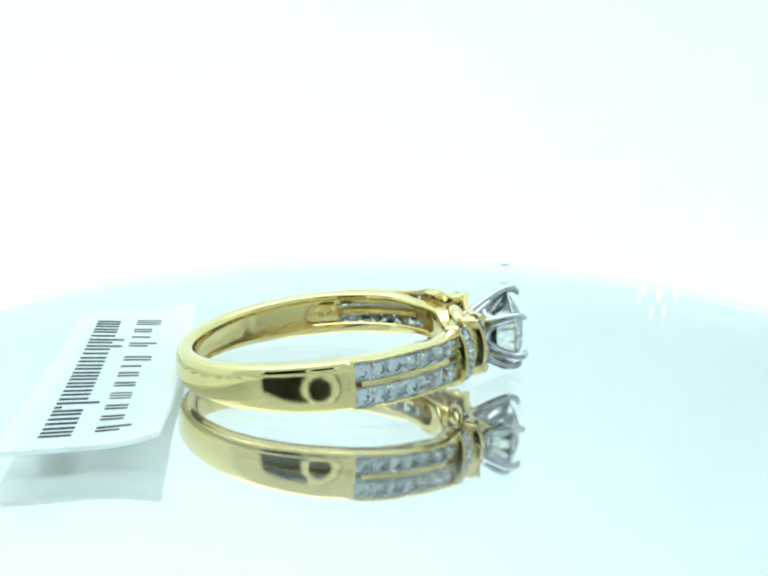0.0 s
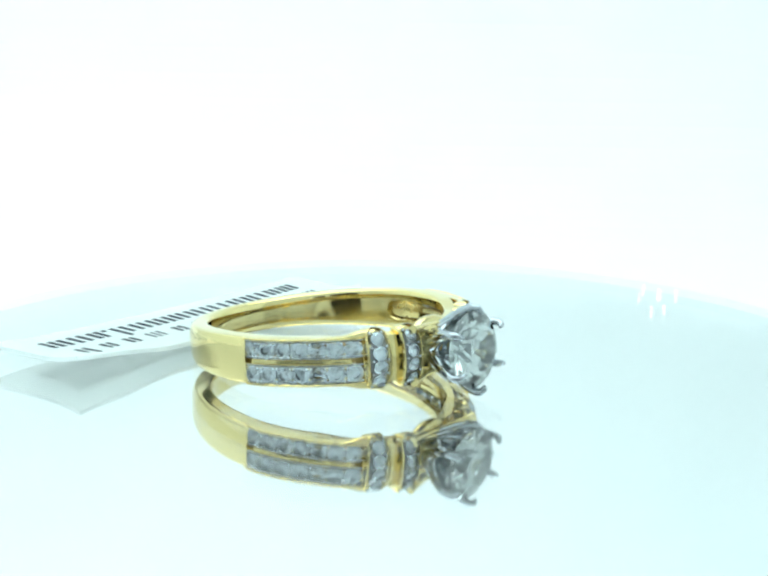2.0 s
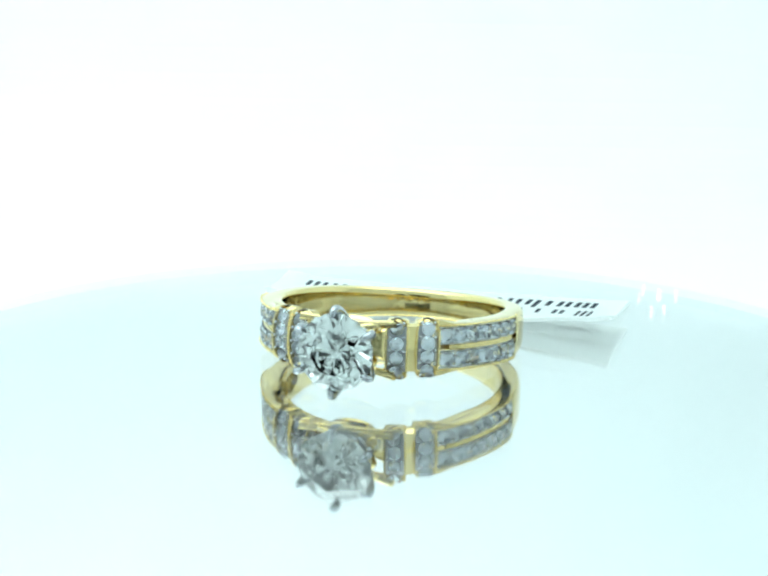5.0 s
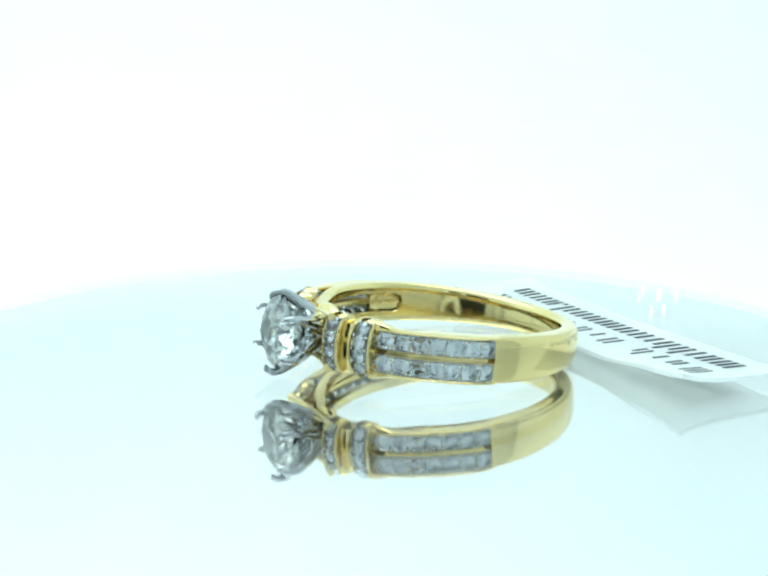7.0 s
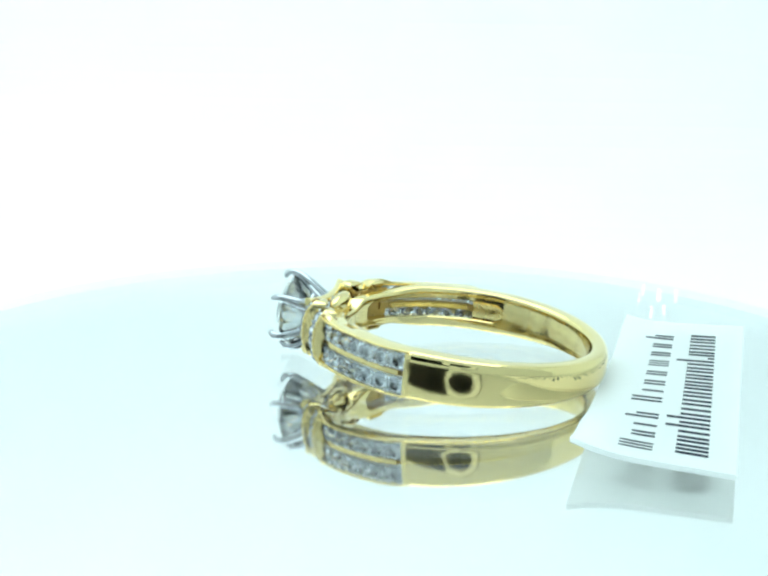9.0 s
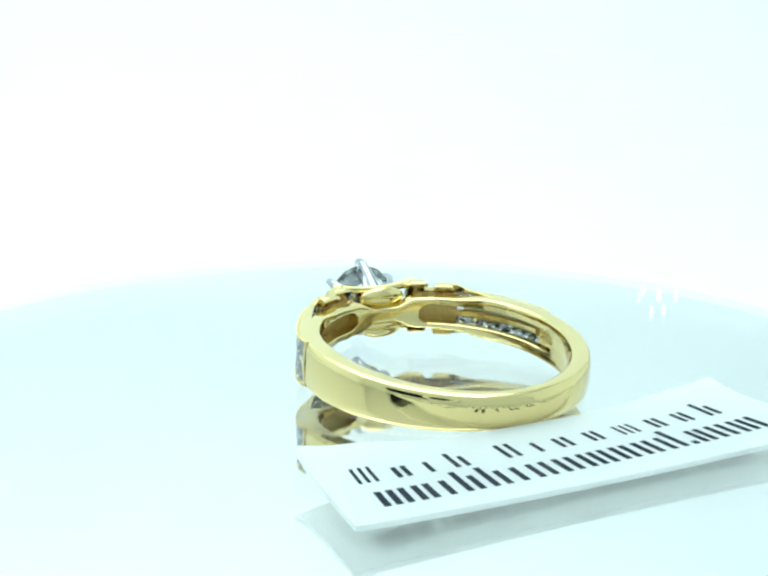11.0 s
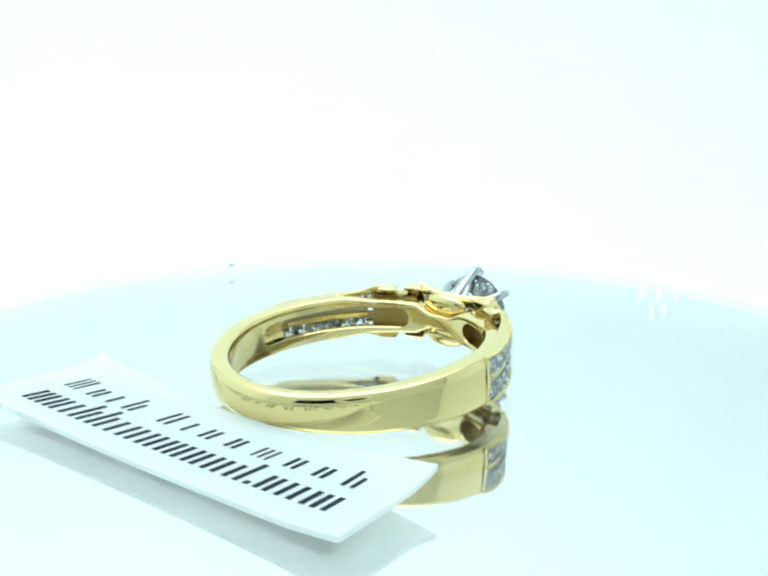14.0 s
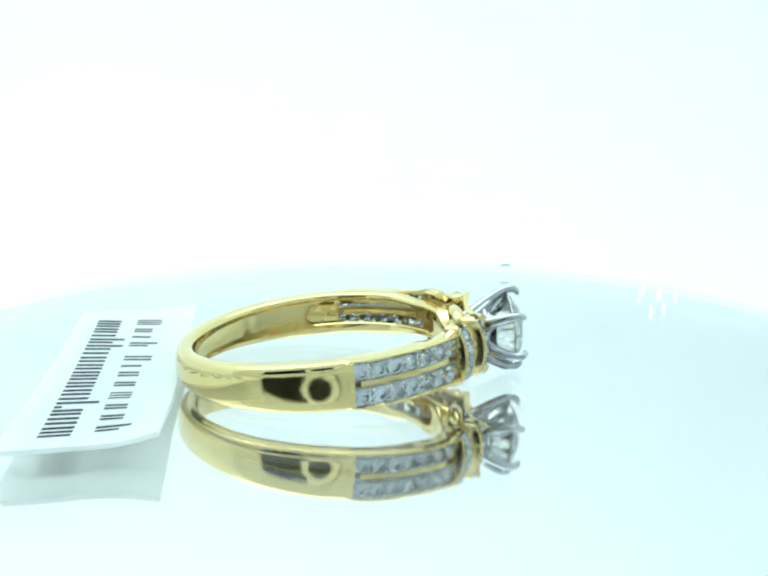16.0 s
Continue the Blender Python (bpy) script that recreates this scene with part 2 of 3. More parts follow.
# ---- ring ----
def shank_profile(d):
    k = smoothstep((abs(180 - d) - 0) / 96.0)          # 0 at the back, 1 at the shoulders
    ro = 9.92 - 0.60 * k
    ri = 8.62 - 0.77 * k
    h = 1.13 + 0.38 * k
    mid, half = (ro + ri) / 2, (ro - ri) / 2
    power = 2 / (3.6 + 4.4 * k)                          # rounder at the back, squarer at the shoulders
    pts = []
    for i in range(32):
        a = 2 * math.pi * (i + 0.5) / 32
        c, n = math.cos(a), math.sin(a)
        r = mid + half * math.copysign(abs(c) ** power, c)
        z = h * math.copysign(abs(n) ** power, n)
        if c > 0:
            r -= 0.13 * (z / h) ** 2               # domed outer face
        pts.append((r, z - 0.06 * (1 - k)))
    return pts


def slot_half(d):
    """Half height of the slot along the inside of each shoulder, with round ends."""
    d = min(abs(d), 360 - abs(d))
    over = max(0.0, 24.5 - d) / 7.0 + max(0.0, d - 93.5) / 6.0
    return 0.68 * math.sqrt(max(0.0, 1 - over * over)) + 0.01


def slotted_shank(d):
    """The shank where the slot runs into its inner face."""
    pts = shank_profile(d)
    inner = min(r for r, z in pts)
    z0 = slot_half(d)
    bed = 8.84
    return pts[:16] + [(inner, z0 + 0.05), (inner + 0.06, z0), (bed - 0.15, z0 - 0.01), (bed, z0 * 0.6), (bed, -z0 * 0.6), (bed - 0.15, 0.01 - z0), (inner + 0.06, -z0), (inner, -z0 - 0.05)] + pts[16:]


def inner_face(z0, h):
    """Inner side of a rail from the slot's edge to its flank, in line with the shank."""
    pts = [(8.45, z0 - 0.01), (7.91, z0), (7.85, z0 + 0.05)]
    for q in (0.3, 0.55, 0.75, 0.88, 0.95, 0.985, 1.0):
        z = z0 + 0.05 + (h - z0 - 0.05) * q
        pts.append((8.67 - 0.82 * max(0.0, 1 - (z / h) ** 8) ** 0.125, z))
    return pts


def flare(d):
    """How far the shoulder stands out towards the head."""
    return 0.33 * smoothstep((62 - abs(d)) / 28.0)


def shoulder_end(d):
    """The shoulder's rim comes down to the domed shank."""
    return 0.12 * smoothstep((abs(d) - 75.0) / 7.5)


def wedge_inner(d):
    """Hoop side of the flank where it parts from the shoulder towards the head."""
    z0 = slot_half(d)
    top = 1.51 - 0.30 * smoothstep((55 - abs(d)) / 21.0)
    return inner_face(z0, top) + [(8.70, top - 0.04), (8.72, top - 0.12), (8.70, z0 + 0.1), (8.60, z0)]


def wedge_outer(d):
    """Shoulder side of the flank, rising away from the hoop towards the head."""
    k = smoothstep((55 - abs(d)) / 21.0)
    f = flare(d)
    back = 8.70 + 0.62 * k
    up = 0.12 * k + 0.26 * smoothstep((43 - abs(d)) / 9.0)
    return [(back, 1.34), (back, 1.49 + up), (back + 0.04, 1.51 + up), (9.12 + f, 1.51 + up), (9.31 + f, 1.47 + up * 0.8), (9.36 + f, 1.40 + up * 0.5), (9.32 + f, 1.36), (back + 0.1, 1.30)]


def rail_profile(sign, outer):
    def prof(d):
        if outer:
            f = flare(d) - shoulder_end(d)
            pts = inner_face(slot_half(d), 1.51) + [(9.12 + f, 1.51), (9.31 + f, 1.47), (9.36 + f, 1.40), (9.32 + f, 1.36), (8.55, 1.34), (8.50, 0.9)]
        else:
            top = 1.21 - 0.08 * smoothstep((34.0 - d) / 18.0)
            z0 = slot_half(d)
            pts = inner_face(z0, top) + [(8.70, top), (8.78, top - 0.1), (8.78, z0 + 0.02), (8.66, z0)]
        return [(r, z * sign) for r, z in pts]
    return prof


def bead_prong(parent, at):
    ob = new("bead_prong", BEAD)
    ob.parent = parent
    ob.matrix_basis = Matrix.Translation(Vector(at) * MM)


def channel(ring, s):
    """One shoulder: two channels of small stones with a gold rib between; s is the side."""
    bm = bmesh.new()
    for sign in (1, -1):
        add_sweep(bm, rail_profile(sign, True), s * 55, s * 83.4, 26)
        for half in (wedge_inner, wedge_outer):
            add_sweep(bm, lambda d: [(r, z * sign) for r, z in half(d)], s * 34, s * 55, 16)
    rib = bmesh.new()
    add_sweep(rib, lambda d: [(8.55, -0.15), (9.06 + flare(d), -0.17), (9.18 + flare(d), -0.11), (9.20 + flare(d), 0), (9.18 + flare(d), 0.11), (9.06 + flare(d), 0.17), (8.55, 0.15)], s * 39.5, s * 79.5, 22)
    add_sweep(bm, lambda d: [(8.84, -1.46), (9.12, -1.46), (9.25, -1.34), (9.32, -0.7), (9.345, 0), (9.32, 0.7), (9.25, 1.34), (9.12, 1.46), (8.84, 1.46)], s * 82.0, s * 84.3, 2)
    add_sweep(bm, lambda d: [(9.0, -1.5), (9.44, -1.5), (9.50, -1.0), (9.52, 0), (9.50, 1.0), (9.44, 1.5), (9.0, 1.5)], s * 33.2, s * 34.8, 2)
    ob = part("channel_setting", bm, GOLD, ring, "gold shoulder with two channels of small diamonds", 35)
    part("rib", rib, GOLD, ob, "polished gold rib between the channels", 35)
    # strip and groove ledges in dark gold, painting the shade behind the stones
    bm = bmesh.new()
    add_sweep(bm, lambda d: [(8.66, -0.24), (8.80, -0.24), (8.80, 0.24), (8.66, 0.24)], s * 33, s * 83.2, 20)
    for sign in (1, -1):
        add_sweep(bm, lambda d: [(8.74, sign * 0.80), (9.00, sign * 0.90), (9.00, sign * 0.96), (8.74, sign * 0.86)], s * 34.5, s * 55, 12)
    part("backing_strip", bm, SHADED_GOLD, ob, "unpolished gold strip behind the stones, darkened as cavity shade", 35)
    bm = bmesh.new()
    add_sweep(bm, lambda d: [(8.80, -1.34), (8.88, -1.34), (8.88, 1.34), (8.80, 1.34)], s * 16, s * 37.0, 12)
    # added block whose dark colour stands for the shade under the bars
    add_sweep(bm, lambda d: [(8.88, -0.8), (9.30, -0.9), (9.42, -0.7), (9.42, 0.7), (9.30, 0.9), (8.88, 0.8)], s * 17.5, s * 33, 8)
    for sign in (1, -1):
        add_sweep(bm, lambda d: [(8.52, sign * 0.70), (8.80, sign * 0.80), (8.80, sign * 0.86), (8.52, sign * 0.76)], s * 18, s * 37, 12)
    part("cavity_lining", bm, SHADED_GOLD, ob, "unpolished gold slot bottom and filler, darkened as cavity shade", 35)
    bm = bmesh.new()
    for sign in (1, -1):
        add_sweep(bm, lambda d: [(9.02 + flare(d), sign * 0.24), (9.10 + flare(d), sign * 0.20), (9.20 + flare(d), sign * 0.20), (9.20 + flare(d), sign * 0.30), (9.06 + flare(d), sign * 0.34)], s * 35, s * 82, 24)
        add_sweep(bm, lambda d: [(9.02 + flare(d), sign * 1.32), (9.06 + flare(d), sign * 1.22), (9.20 + flare(d), sign * 1.26), (9.22 + flare(d), sign * 1.36), (9.10 + flare(d), sign * 1.36)], s * 35, s * 82, 24)
    part("liner", bm, MATT_WHITE_GOLD, ob, "white metal ledges that hold the stones", 35)
    bm = bmesh.new()

    def slot_end(d):
        z = slot_half(d) * 0.97
        return [(8.72, -z), (8.40, -z * 0.93), (8.55, -z * 0.6), (8.63, 0), (8.55, z * 0.6), (8.40, z * 0.93), (8.72, z)]
    add_sweep(bm, slot_end, s * 82.5, s * 99.2, 16)
    part("slot_end", bm, SATIN_GOLD, ob, "hollowed satin gold end of the slot", 50)
    tilt = random.Random(4 + s)
    for row in (-1, 1):
        for i in range(7):
            d = s * (38.4 + 40.8 * i / 6)
            st = new("accent_diamond", SMALL_STONE)
            st.parent = ob
            st.matrix_basis = frame_to(polar(1, d, 0), polar(9.20 + flare(d), d, 0.77 * row) * MM, i * 0.7 + row) @ Matrix.Rotation(radians(tilt.uniform(-11, 11)), 4, "X") @ Matrix.Rotation(radians(tilt.uniform(-11, 11)), 4, "Y")
    bm = bmesh.new()
    places = []
    for z in (1.44, 0.17, -0.17, -1.44):
        n = 48 if abs(z) > 1 else 40
        a, b = (35.0, 82.0) if abs(z) > 1 else (40, 79)
        places += [polar((9.40 if abs(z) > 1 else 9.14) + flare(a + (b - a) * i / n) - (shoulder_end(a + (b - a) * i / n) if abs(z) > 1 else 0), s * (a + (b - a) * i / n), z) for i in range(n + 1)]
    places += [polar(9.28 - 0.08 * ((i - 8) / 8) ** 2, s * 83.2, -1.4 + 2.8 * i / 16) for i in range(17)]
    add_beads(bm, places, 0.08)
    tagged(part("milgrain", bm, GOLD, ob, "row of tiny gold beads", 60), kind="stuff")
    for i in range(6):
        d = 38.4 + 40.8 * (i + 0.5) / 6
        for z in (1.20, 0.38, -0.38, -1.20):
            bead_prong(ob, polar(9.34 + flare(d), s * (d - 0.75), z))
            bead_prong(ob, polar(9.34 + flare(d), s * (d + 0.75), z))
    return ob


def bar(ring, u, v, face, width, half, rounded=0.0, sizes=(1, 1, 1, 1)):
    """An upright curved bar with four stones, between shoulder and head."""
    out = polar(1, face, 0)
    along = Vector((-out.y, out.x, 0))
    at = Vector((u, v, 0))

    def edges(z):
        """Half widths towards the shoulder and towards the head."""
        k = abs(z) / half
        slim = 1 - 0.06 * k ** 6
        toward = width / 2 * (slim - rounded * k ** 2.2)
        away = width / 2 * slim
        return (-toward, away) if v > 0 else (-away, toward)

    def bow(z):
        return -0.50 * (abs(z) / half) ** 2.6

    bm = bmesh.new()
    loops = []
    for i in range(17):
        z = -half + 2 * half * i / 16
        c = at + out * bow(z) + Vector((0, 0, z))
        e = 0.10
        p, w = edges(z)
        sect = [(p, -0.95), (w, -0.95), (w, -e), (w - e, 0), (w - 0.13, 0), (w - 0.15, -0.6), (p + 0.15, -0.6), (p + 0.13, 0), (p + e, 0), (p, -e)]
        loops.append([c + along * a + out * b for a, b in sect])
    for sign in (1, -1):
        last = loops[-1] if sign > 0 else loops[0]
        c = sum(last, Vector()) / len(last)
        for shrink, lift in ((0.9, 0.10), (0.66, 0.19), (0.3, 0.24)):
            cap = [c + (q - c) * shrink + Vector((0, 0, sign * lift)) for q in last]
            if sign > 0:
                loops.append(cap)
            else:
                loops.insert(0, cap)
    add_loops(bm, loops)
    struts = bmesh.new()
    for sign in (1, -1):
        # rounded ends of the bar and the struts down to the hoop
        e = at + out * (bow(half) - 0.42) + Vector((0, 0, sign * (half - 0.14)))
        p, w = edges(half)
        add_tube(bm, [e + along * (p + (w - p) * q) for q in (0.05, 0.25, 0.5, 0.75, 0.95)], [0.20, 0.28, 0.30, 0.28, 0.20], 12)
        foot = Vector((at.x, at.y, 0)).normalized() * 8.62 + Vector((0, 0, sign * 0.95))
        low = e - Vector((0, 0, sign * 0.35))
        add_tube(struts, bezier(low, (low + foot) / 2 - Vector((0, 0, sign * 0.1)), foot, 6), [0.26, 0.26, 0.27, 0.28, 0.30, 0.30, 0.3], 10)
    ob = part("bar_setting", bm, GOLD, ring, "curved gold bar with a row of small diamonds", 40)
    tilt = random.Random(round(v * 10))
    # darkened gold paints the shade below the bar's ends
    part("strut", struts, SHADED_GOLD, ob, "unpolished gold struts under the bar, darkened as cavity shade", 60)
    for i in range(4):
        z = (-0.75 + 0.5 * i) * half * 1.04
        st = new("accent_diamond", BAR_STONE)
        st.parent = ob
        slope = 0.50 * 2.6 * (abs(z) / half) ** 1.4 / half * (1 if z > 0 else -1)
        mid = sum(edges(z)) / 2
        st.matrix_basis = frame_to(out + Vector((0, 0, slope)), (at + along * mid + out * (bow(z) + 0.03) + Vector((0, 0, z))) * MM, i * 0.9) @ Matrix.Rotation(radians(tilt.uniform(-10, 10)), 4, "X") @ Matrix.Rotation(radians(tilt.uniform(-10, 10)), 4, "Y") @ Matrix.Scale(sizes[i], 4)
    bm = bmesh.new()
    places = []
    lin = bmesh.new()
    add_loops(lin, [[at + along * a + out * (bow(z) + b) + Vector((0, 0, z)) for a, b in ((edges(z)[0] + 0.155, -0.58), (edges(z)[1] - 0.155, -0.58), (edges(z)[1] - 0.16, -0.40), (edges(z)[0] + 0.16, -0.40))]
                    for z in (-half * 0.92 + 2 * half * 0.92 * i / 12 for i in range(13))])
    part("liner", lin, MATT_WHITE_GOLD, ob, "white metal floor under the stones", 40)
    for i in range(5):
        for side in (-1, 1):
            z = (-1.0 + 0.5 * i) * half * 0.98
            p, w = edges(z)
            bead_prong(ob, at + along * ((p + w) / 2 + side * (w - p) * 0.30) + out * (bow(z) + 0.03) + Vector((0, 0, z)))
    for side in (-1, 1):
        for i in range(19):
            z = (-1 + 2 * i / 18) * half * 0.97
            places.append(at + along * (edges(z)[0] + 0.07 if side < 0 else edges(z)[1] - 0.07) + out * (bow(z) + 0.0) + Vector((0, 0, z)))
    add_beads(bm, places, 0.085)
    tagged(part("milgrain", bm, GOLD, ob, "row of tiny gold beads", 60), kind="stuff")
    return ob


def make_ring():
    ring = new("ring")
    tagged(ring, label="yellow gold engagement ring lying on its side, set with diamonds", category="ring")
    bm = bmesh.new()
    add_sweep(bm, shank_profile, 99.4, 260.6, 60)
    add_sweep(bm, slotted_shank, 83.4, 99.4, 16)
    add_sweep(bm, slotted_shank, 276.6, 260.6, 16)
    part("shank", bm, GOLD, ring, "polished plain gold shank", 35)
    for s in (1, -1):
        channel(ring, s)
    # front of the hoop: two rails that pinch together under the head
    bm = bmesh.new()
    for s in (1, -1):
        for sign in (1, -1):
            add_sweep(bm, rail_profile(sign, False) if s > 0 else (lambda d, g=sign: rail_profile(g, False)(-d)), s * 34, s * 17.8, 24)

    def bridge(d):
        k = smoothstep((abs(d) - 5) / 11.5)
        h = 0.55 + 0.58 * k
        half = inner_face(0.12 * h, h)[2:] + [(8.75, h), (8.85, h - 0.1)]
        return half + [(r, -z) for r, z in reversed(half)]
    add_sweep(bm, bridge, -17.8, 17.8, 26)

    def saddle(d):
        top = 9.80 + 0.32 * smoothstep((29 - abs(d)) / 4)
        return [(9.15, -1.35), (9.35, -1.58), (top - 0.24, -1.45), (top - 0.05, -0.8), (top, 0), (top - 0.05, 0.8), (top - 0.24, 1.45), (9.35, 1.58), (9.15, 1.35)]
    for s in (1, -1):
        add_sweep(bm, saddle, s * 21.4, s * 26.2, 8)
        add_sweep(bm, saddle, s * 32.0, s * 34.2, 4)
    part("hoop_front", bm, GOLD, ring, "pierced gold hoop under the head", 35)
    for sign in (1, -1):
        bm = bmesh.new()
        bmesh.ops.create_uvsphere(bm, u_segments=28, v_segments=14, radius=1, matrix=Matrix.Translation((8.75, 0, sign * 1.10)) @ Matrix.Rotation(radians(sign * -14), 4, "Y") @ Matrix.Diagonal((0.55, 1.72, 0.78, 1)))
        part("gallery_lobe", bm, GOLD, ring, "oval gold lobe under the head", 60)
        bm = bmesh.new()
        band = bezier((9.95, 3.2, sign * 1.66), (9.2, 0, sign * 1.22), (9.95, -3.2, sign * 1.66), 16)
        add_tube(bm, band, [0.36 - 0.08 * math.sin(math.pi * i / 16) for i in range(17)], 10, 0.7)
        part("gallery_band", bm, GOLD, ring, "dipping gold band between the inner bars", 60)
        for s in (1, -1):
            # arched wire from the shoulder up to the head
            bm = bmesh.new()
            p = [polar(9.35, s * 24, sign * 1.40), polar(9.55, s * 20, sign * 1.52), Vector((9.75, s * 2.2, sign * 1.5)), Vector((9.9, s * 0.9, sign * 1.25))]
            add_tube(bm, p, [0.10, 0.16, 0.22, 0.26], 10)
            part("gallery_wire", bm, GOLD, ring, "arched gold wire under the bars", 60)
    for s in (1, -1):
        bar(ring, 8.86, s * 5.02, s * 27, 1.64, 1.70, rounded=0.26, sizes=(1.0, 1.06, 1.06, 1.0))
        bar(ring, 10.10, s * 3.32, s * 14, 1.46, 1.74)
    # head
    bm = bmesh.new()
    for u, r, w in ((9.35, 1.05, 0.34), (10.55, 1.62, 0.20)):
        loops = []
        for k in range(36):
            a = 2 * math.pi * k / 36
            c = Vector((u, r * math.cos(a), r * math.sin(a)))
            o = Vector((0, math.cos(a), math.sin(a)))
            loops.append([c + o * (w * 0.8 * math.cos(q)) + Vector((w * math.sin(q), 0, 0)) for q in (2 * math.pi * j / 10 for j in range(10))])
        add_loops(bm, loops, closed=True)
    head = part("head", bm, WHITE_GOLD, ring, "white gold six-prong head", 60)
    for k in range(6):
        a = radians(90 + 60 * k)
        o = Vector((0, math.cos(a), math.sin(a)))
        t = Vector((0, -math.sin(a), math.cos(a)))
        X = Vector((1, 0, 0))
        bm = bmesh.new()
        path = [X * 9.2 + o * 0.85, X * 10.1 + o * 1.40, X * 11.0 + o * 2.04, X * 11.85 + o * 2.56, X * 12.3 + o * 2.72, X * 12.68 + o * 2.67, X * 12.90 + o * 2.46, X * 12.93 + o * 2.24]
        add_tube(bm, path, [0.50, 0.46, 0.40, 0.33, 0.27, 0.24, 0.20, 0.10], 12)
        for g in (1, -1):
            b2 = radians(90 + 60 * k + g * 30)
            o2 = Vector((0, math.cos(b2), math.sin(b2)))
            add_tube(bm, bezier(X * 9.5 + o2 * 1.05, X * 10.2 + o2 * 1.45 + o * 0.1, X * 11.5 + o * 2.32, 6), [0.34, 0.32, 0.30, 0.27, 0.24, 0.2, 0.14], 8)
        part("prong", bm, WHITE_GOLD, head, "", 60)
    st = part("centre_diamond", brilliant(2.47, True), DIAMOND, ring, "large round brilliant-cut diamond")
    st.matrix_basis = frame_to((1, 0, 0), Vector((12.2, 0, 0)) * MM, radians(11))
    return ring


# ---- tag ----
def tag_height(u, v):
    z = GLASS_TOP + 0.18 + 0.24 * (abs(v) / 14.0) ** 2
    z += 0.5 * (max(0.0, 3.6 - u) / 3.6) ** 2 * smoothstep((abs(v) - 6.0) / 6.0)
    if v < -11.0:
        z += 0.03 * (-v - 11.0) ** 1.6
    if v > 12.6:
        z += 0.07 * (v - 12.6) ** 1.6 * (1 - 0.085 * u)
    return z


def tag_point(u, v, dz=0.0):
    """A place on the tag: u across it (0 at the ring, 9.2 at the far edge), v along it."""
    spread = 1 + 0.010 * (u - 4.6)
    return Vector((-9.65 - u * 0.945, v * spread, tag_height(u, v) + dz))


def make_tag():
    tag = new("price_tag")
    tagged(tag, label="white plastic jewellery tag with black print, lying behind the ring", category="tag")
    bm = bmesh.new()
    nu, nv = 8, 48

    def along_tag(i, j):
        u = 9.2 * i / nu
        v0, v1 = -14.7, 15.1 - 0.08 * u
        return u, v0 + (v1 - v0) * j / nv

    top = [[bm.verts.new(tag_point(*along_tag(i, j), 0.15)) for j in range(nv + 1)] for i in range(nu + 1)]
    bot = [[bm.verts.new(tag_point(*along_tag(i, j), -0.15)) for j in range(nv + 1)] for i in range(nu + 1)]
    for g in (top, bot):
        for i in range(nu):
            for j in range(nv):
                bm.faces.new((g[i][j], g[i + 1][j], g[i + 1][j + 1], g[i][j + 1]))
    for j in range(nv):
        bm.faces.new((top[0][j], top[0][j + 1], bot[0][j + 1], bot[0][j]))
        bm.faces.new((top[nu][j], top[nu][j + 1], bot[nu][j + 1], bot[nu][j]))
    for i in range(nu):
        bm.faces.new((top[i][0], top[i + 1][0], bot[i + 1][0], bot[i][0]))
        bm.faces.new((top[i][nv], top[i + 1][nv], bot[i + 1][nv], bot[i][nv]))
    part("sheet", bm, PAPER, tag, "white plastic sheet with both ends bent up", 40)

    def print_bar(u0, u1, va, vb):
        dz0, dz1 = (0.142, 0.165)
        lean = -0.35 + 0.02 * va
        u0, u1 = u0 + lean, u1 + lean
        bm = bmesh.new()
        lo = [bm.verts.new(tag_point(u, v, dz0)) for u, v in ((u0, va), (u1, va), (u1, vb), (u0, vb))]
        hi = [bm.verts.new(tag_point(u, v, dz1)) for u, v in ((u0, va), (u1, va), (u1, vb), (u0, vb))]
        bm.faces.new(lo)
        bm.faces.new(hi)
        for i in range(4):
            bm.faces.new((lo[i], lo[(i + 1) % 4], hi[(i + 1) % 4], hi[i]))
        part("print_bar", bm, INK, tag)

    # first line: twelve widely set marks in two groups; second line: a tight row of bold marks
    tall = 1.95
    for v, width, high in ((12.1, 1.25, 1), (10.0, 0.85, 0.72), (8.35, 0.6, 0.72), (6.5, 0.9, 1.05), (3.2, 0.95, 1), (1.4, 0.6, 0.72), (-0.4, 0.9, 0.72), (-2.55, 0.85, 0.72), (-4.9, 1.3, 0.72), (-7.15, 0.85, 0.72), (-9.2, 0.85, 0.72), (-11.3, 0.9, 1.05)):
        n = 3 if width > 1.1 else 2 if width > 0.7 else 1
        for k in range(n):
            c = v + (k - (n - 1) / 2) * (width - 0.28) / max(1, n - 1)
            part_high = high if k == n - 1 or high < 1.02 else 0.72
            print_bar(4.58 - tall * part_high, 4.58, c - (0.10 if n == 3 else 0.15), c + (0.10 if n == 3 else 0.15))
    v = 12.5
    for w, high in ((1.9, 1.85), (1.3, 1.85), (1.0, 1.85), (1.4, 2.65), (1.5, 2.65), (1.0, 1.85), (1.6, 1.85), (1.5, 1.85), (2.1, 1.85), (1.4, 1.85), (1.5, 1.85), (1.6, 2.65), (0.5, 0.45), (1.3, 1.85), (1.6, 1.85), (2.1, 1.85)):
        n = max(1, round(w / 0.70))
        for k in range(n):
            c = v - w * (k + 0.5) / n
            first = k == 0 if w < 1.6 else k == n - 1
            print_bar(7.72 - (high if first or high < 2 else 1.85), 7.72, c - 0.185, c + 0.185)
        v -= w + 0.11
    return tag


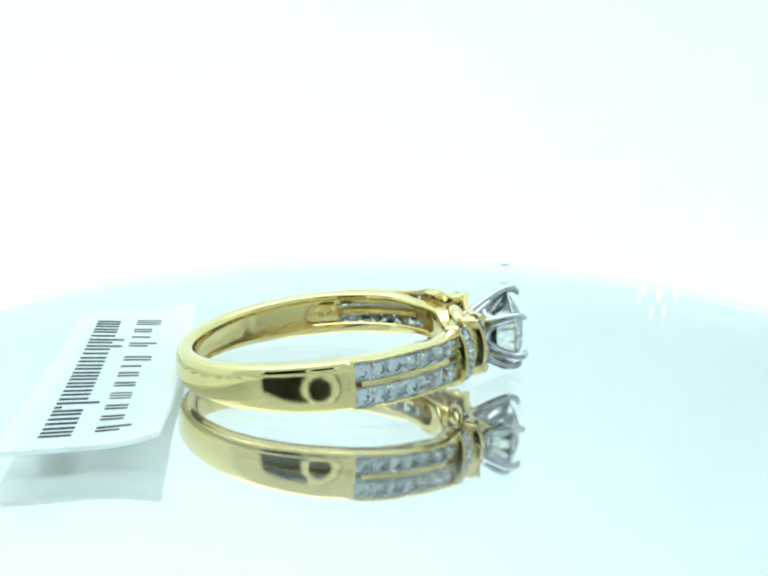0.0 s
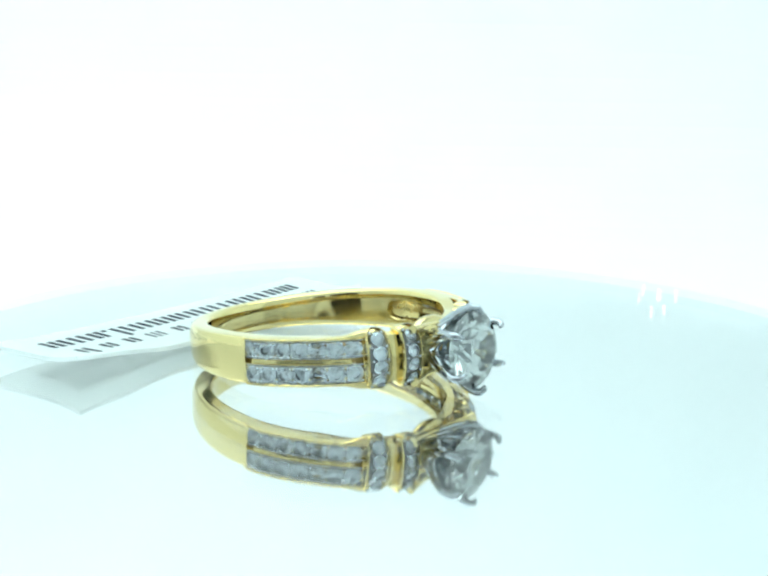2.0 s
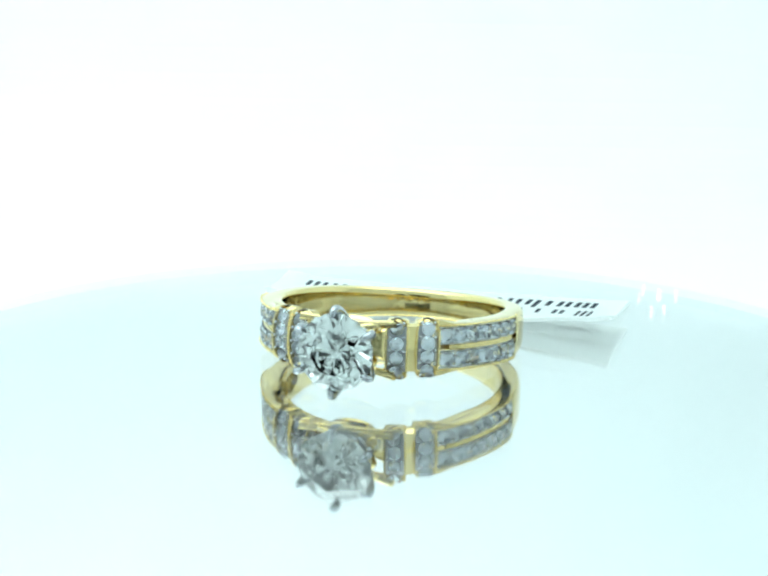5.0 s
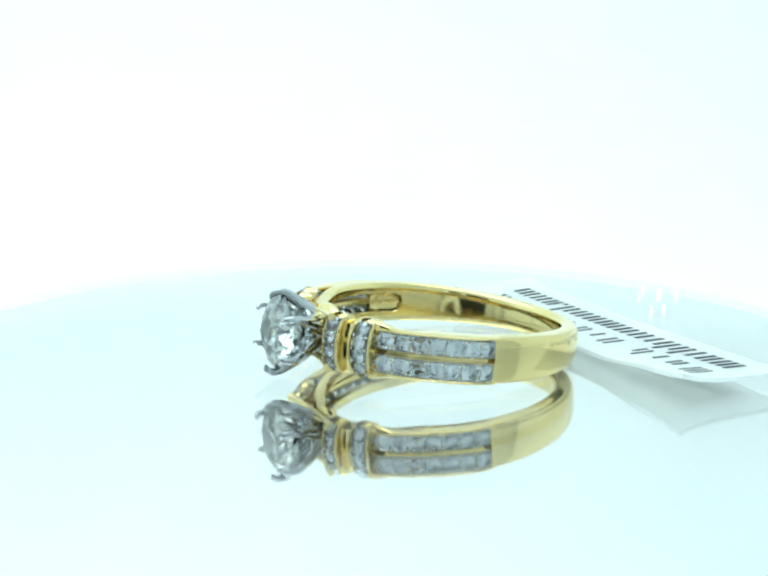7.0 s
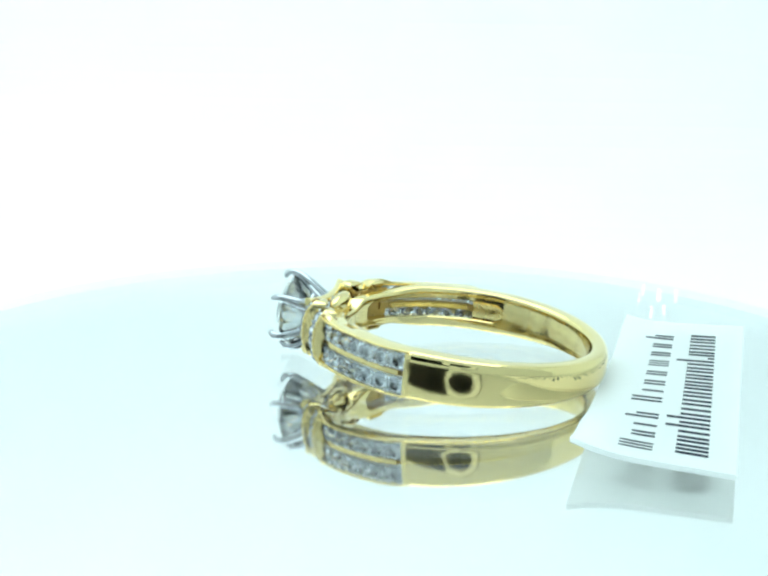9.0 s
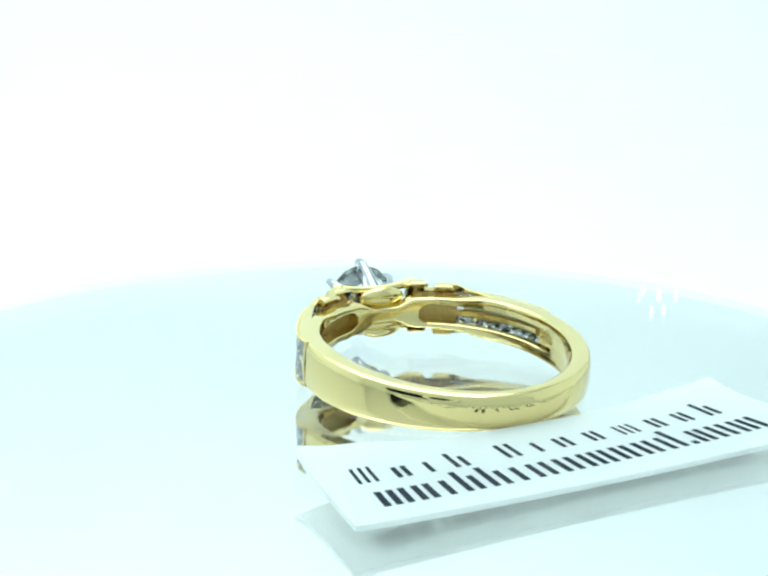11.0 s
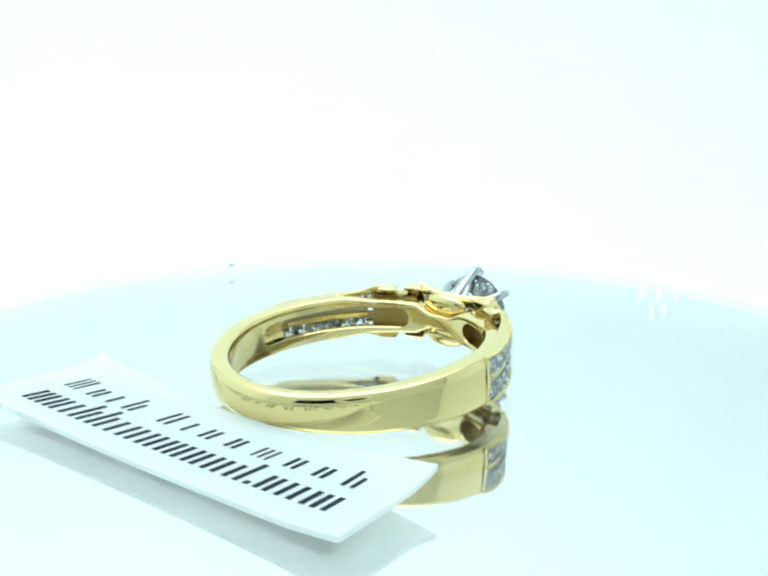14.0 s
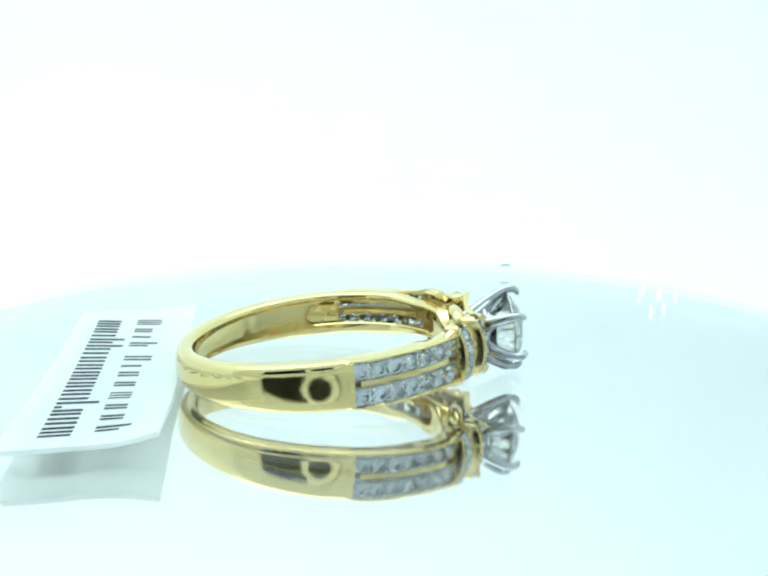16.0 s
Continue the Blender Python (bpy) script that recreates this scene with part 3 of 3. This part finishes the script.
def make_speck(r):
    ob = new("dust_speck")
    tagged(ob, label="tiny blue-grey fibre of lint on the glass", category="lint", group="lint on the glass")
    bm = bmesh.new()
    add_tube(bm, [(-r, 0, 0.1), (-r * 0.4, r * 0.15, 0.16), (r * 0.3, -r * 0.1, 0.17), (r, r * 0.2, 0.1)], [0.04, 0.10, 0.09, 0.04], 8)
    part("fibre", bm, LINT, ob, "", 60)
    return ob


bead = bmesh.new()
add_beads(bead, [Vector()], 0.112)
BEAD = mesh_of("bead_prong", bead, BRIGHT_WHITE_GOLD, 60)
SMALL_STONE = mesh_of("accent_diamond", brilliant(0.60, True), ACCENT_DIAMOND)
BAR_STONE = mesh_of("bar_diamond", brilliant(0.455, True), ACCENT_DIAMOND)

tent()
lens_hood()
led_panel()
for x, z, r in ((62.6, 40.0, 0.35), (66.5, 41.2, 0.5), (70.7, 41.2, 0.4), (64.9, 45.2, 0.4), (68.0, 44.9, 0.4), (61.7, 41.9, 0.3)):
    led_bulb(x, z, r)
turntable = make_turntable()
ring = make_ring()
price_tag = make_tag()
speck = make_speck(0.55)

# ---- what turns ----
TURN = [(0, -0.24), (0.5, -11.5), (1, -23.36), (1.5, -34.02), (2, -45.39), (2.5, -56.06), (3, -67.9), (3.5, -78.27), (4, -89.91), (5, -112.81), (5.5, -124.09), (6.5, -146.54), (7, -157.98), (7.5, -168.76), (8, -180.6), (9, -203.06), (9.5, -214.34), (10.5, -236.46), (11, -248.28), (11.5, -259.02), (12, -271.36), (12.5, -282.07), (13, -293.74), (13.5, -304.12), (14, -316.74), (14.5, -327.38), (15, -338.95), (15.5, -349.35), (16, -360.41)]


def turning(local):
    return [(t, Matrix.Rotation(radians(a), 4, "Z") @ local) for t, a in TURN]


def motions():
    on_disc = pose(RING_AT[0] * MM, RING_AT[1] * MM, 0, 0, 0, RING_TURN)
    walk(turntable, turning(Matrix()))
    walk(ring, turning(on_disc @ pose(0, 0, RING_AT[2] * MM, 0, -RING_TILT, 0)))
    walk(price_tag, turning(on_disc))
    walk(speck, turning(pose(0.0109, 0.0336, GLASS_TOP * MM, 0, 0, 20)))


motions()
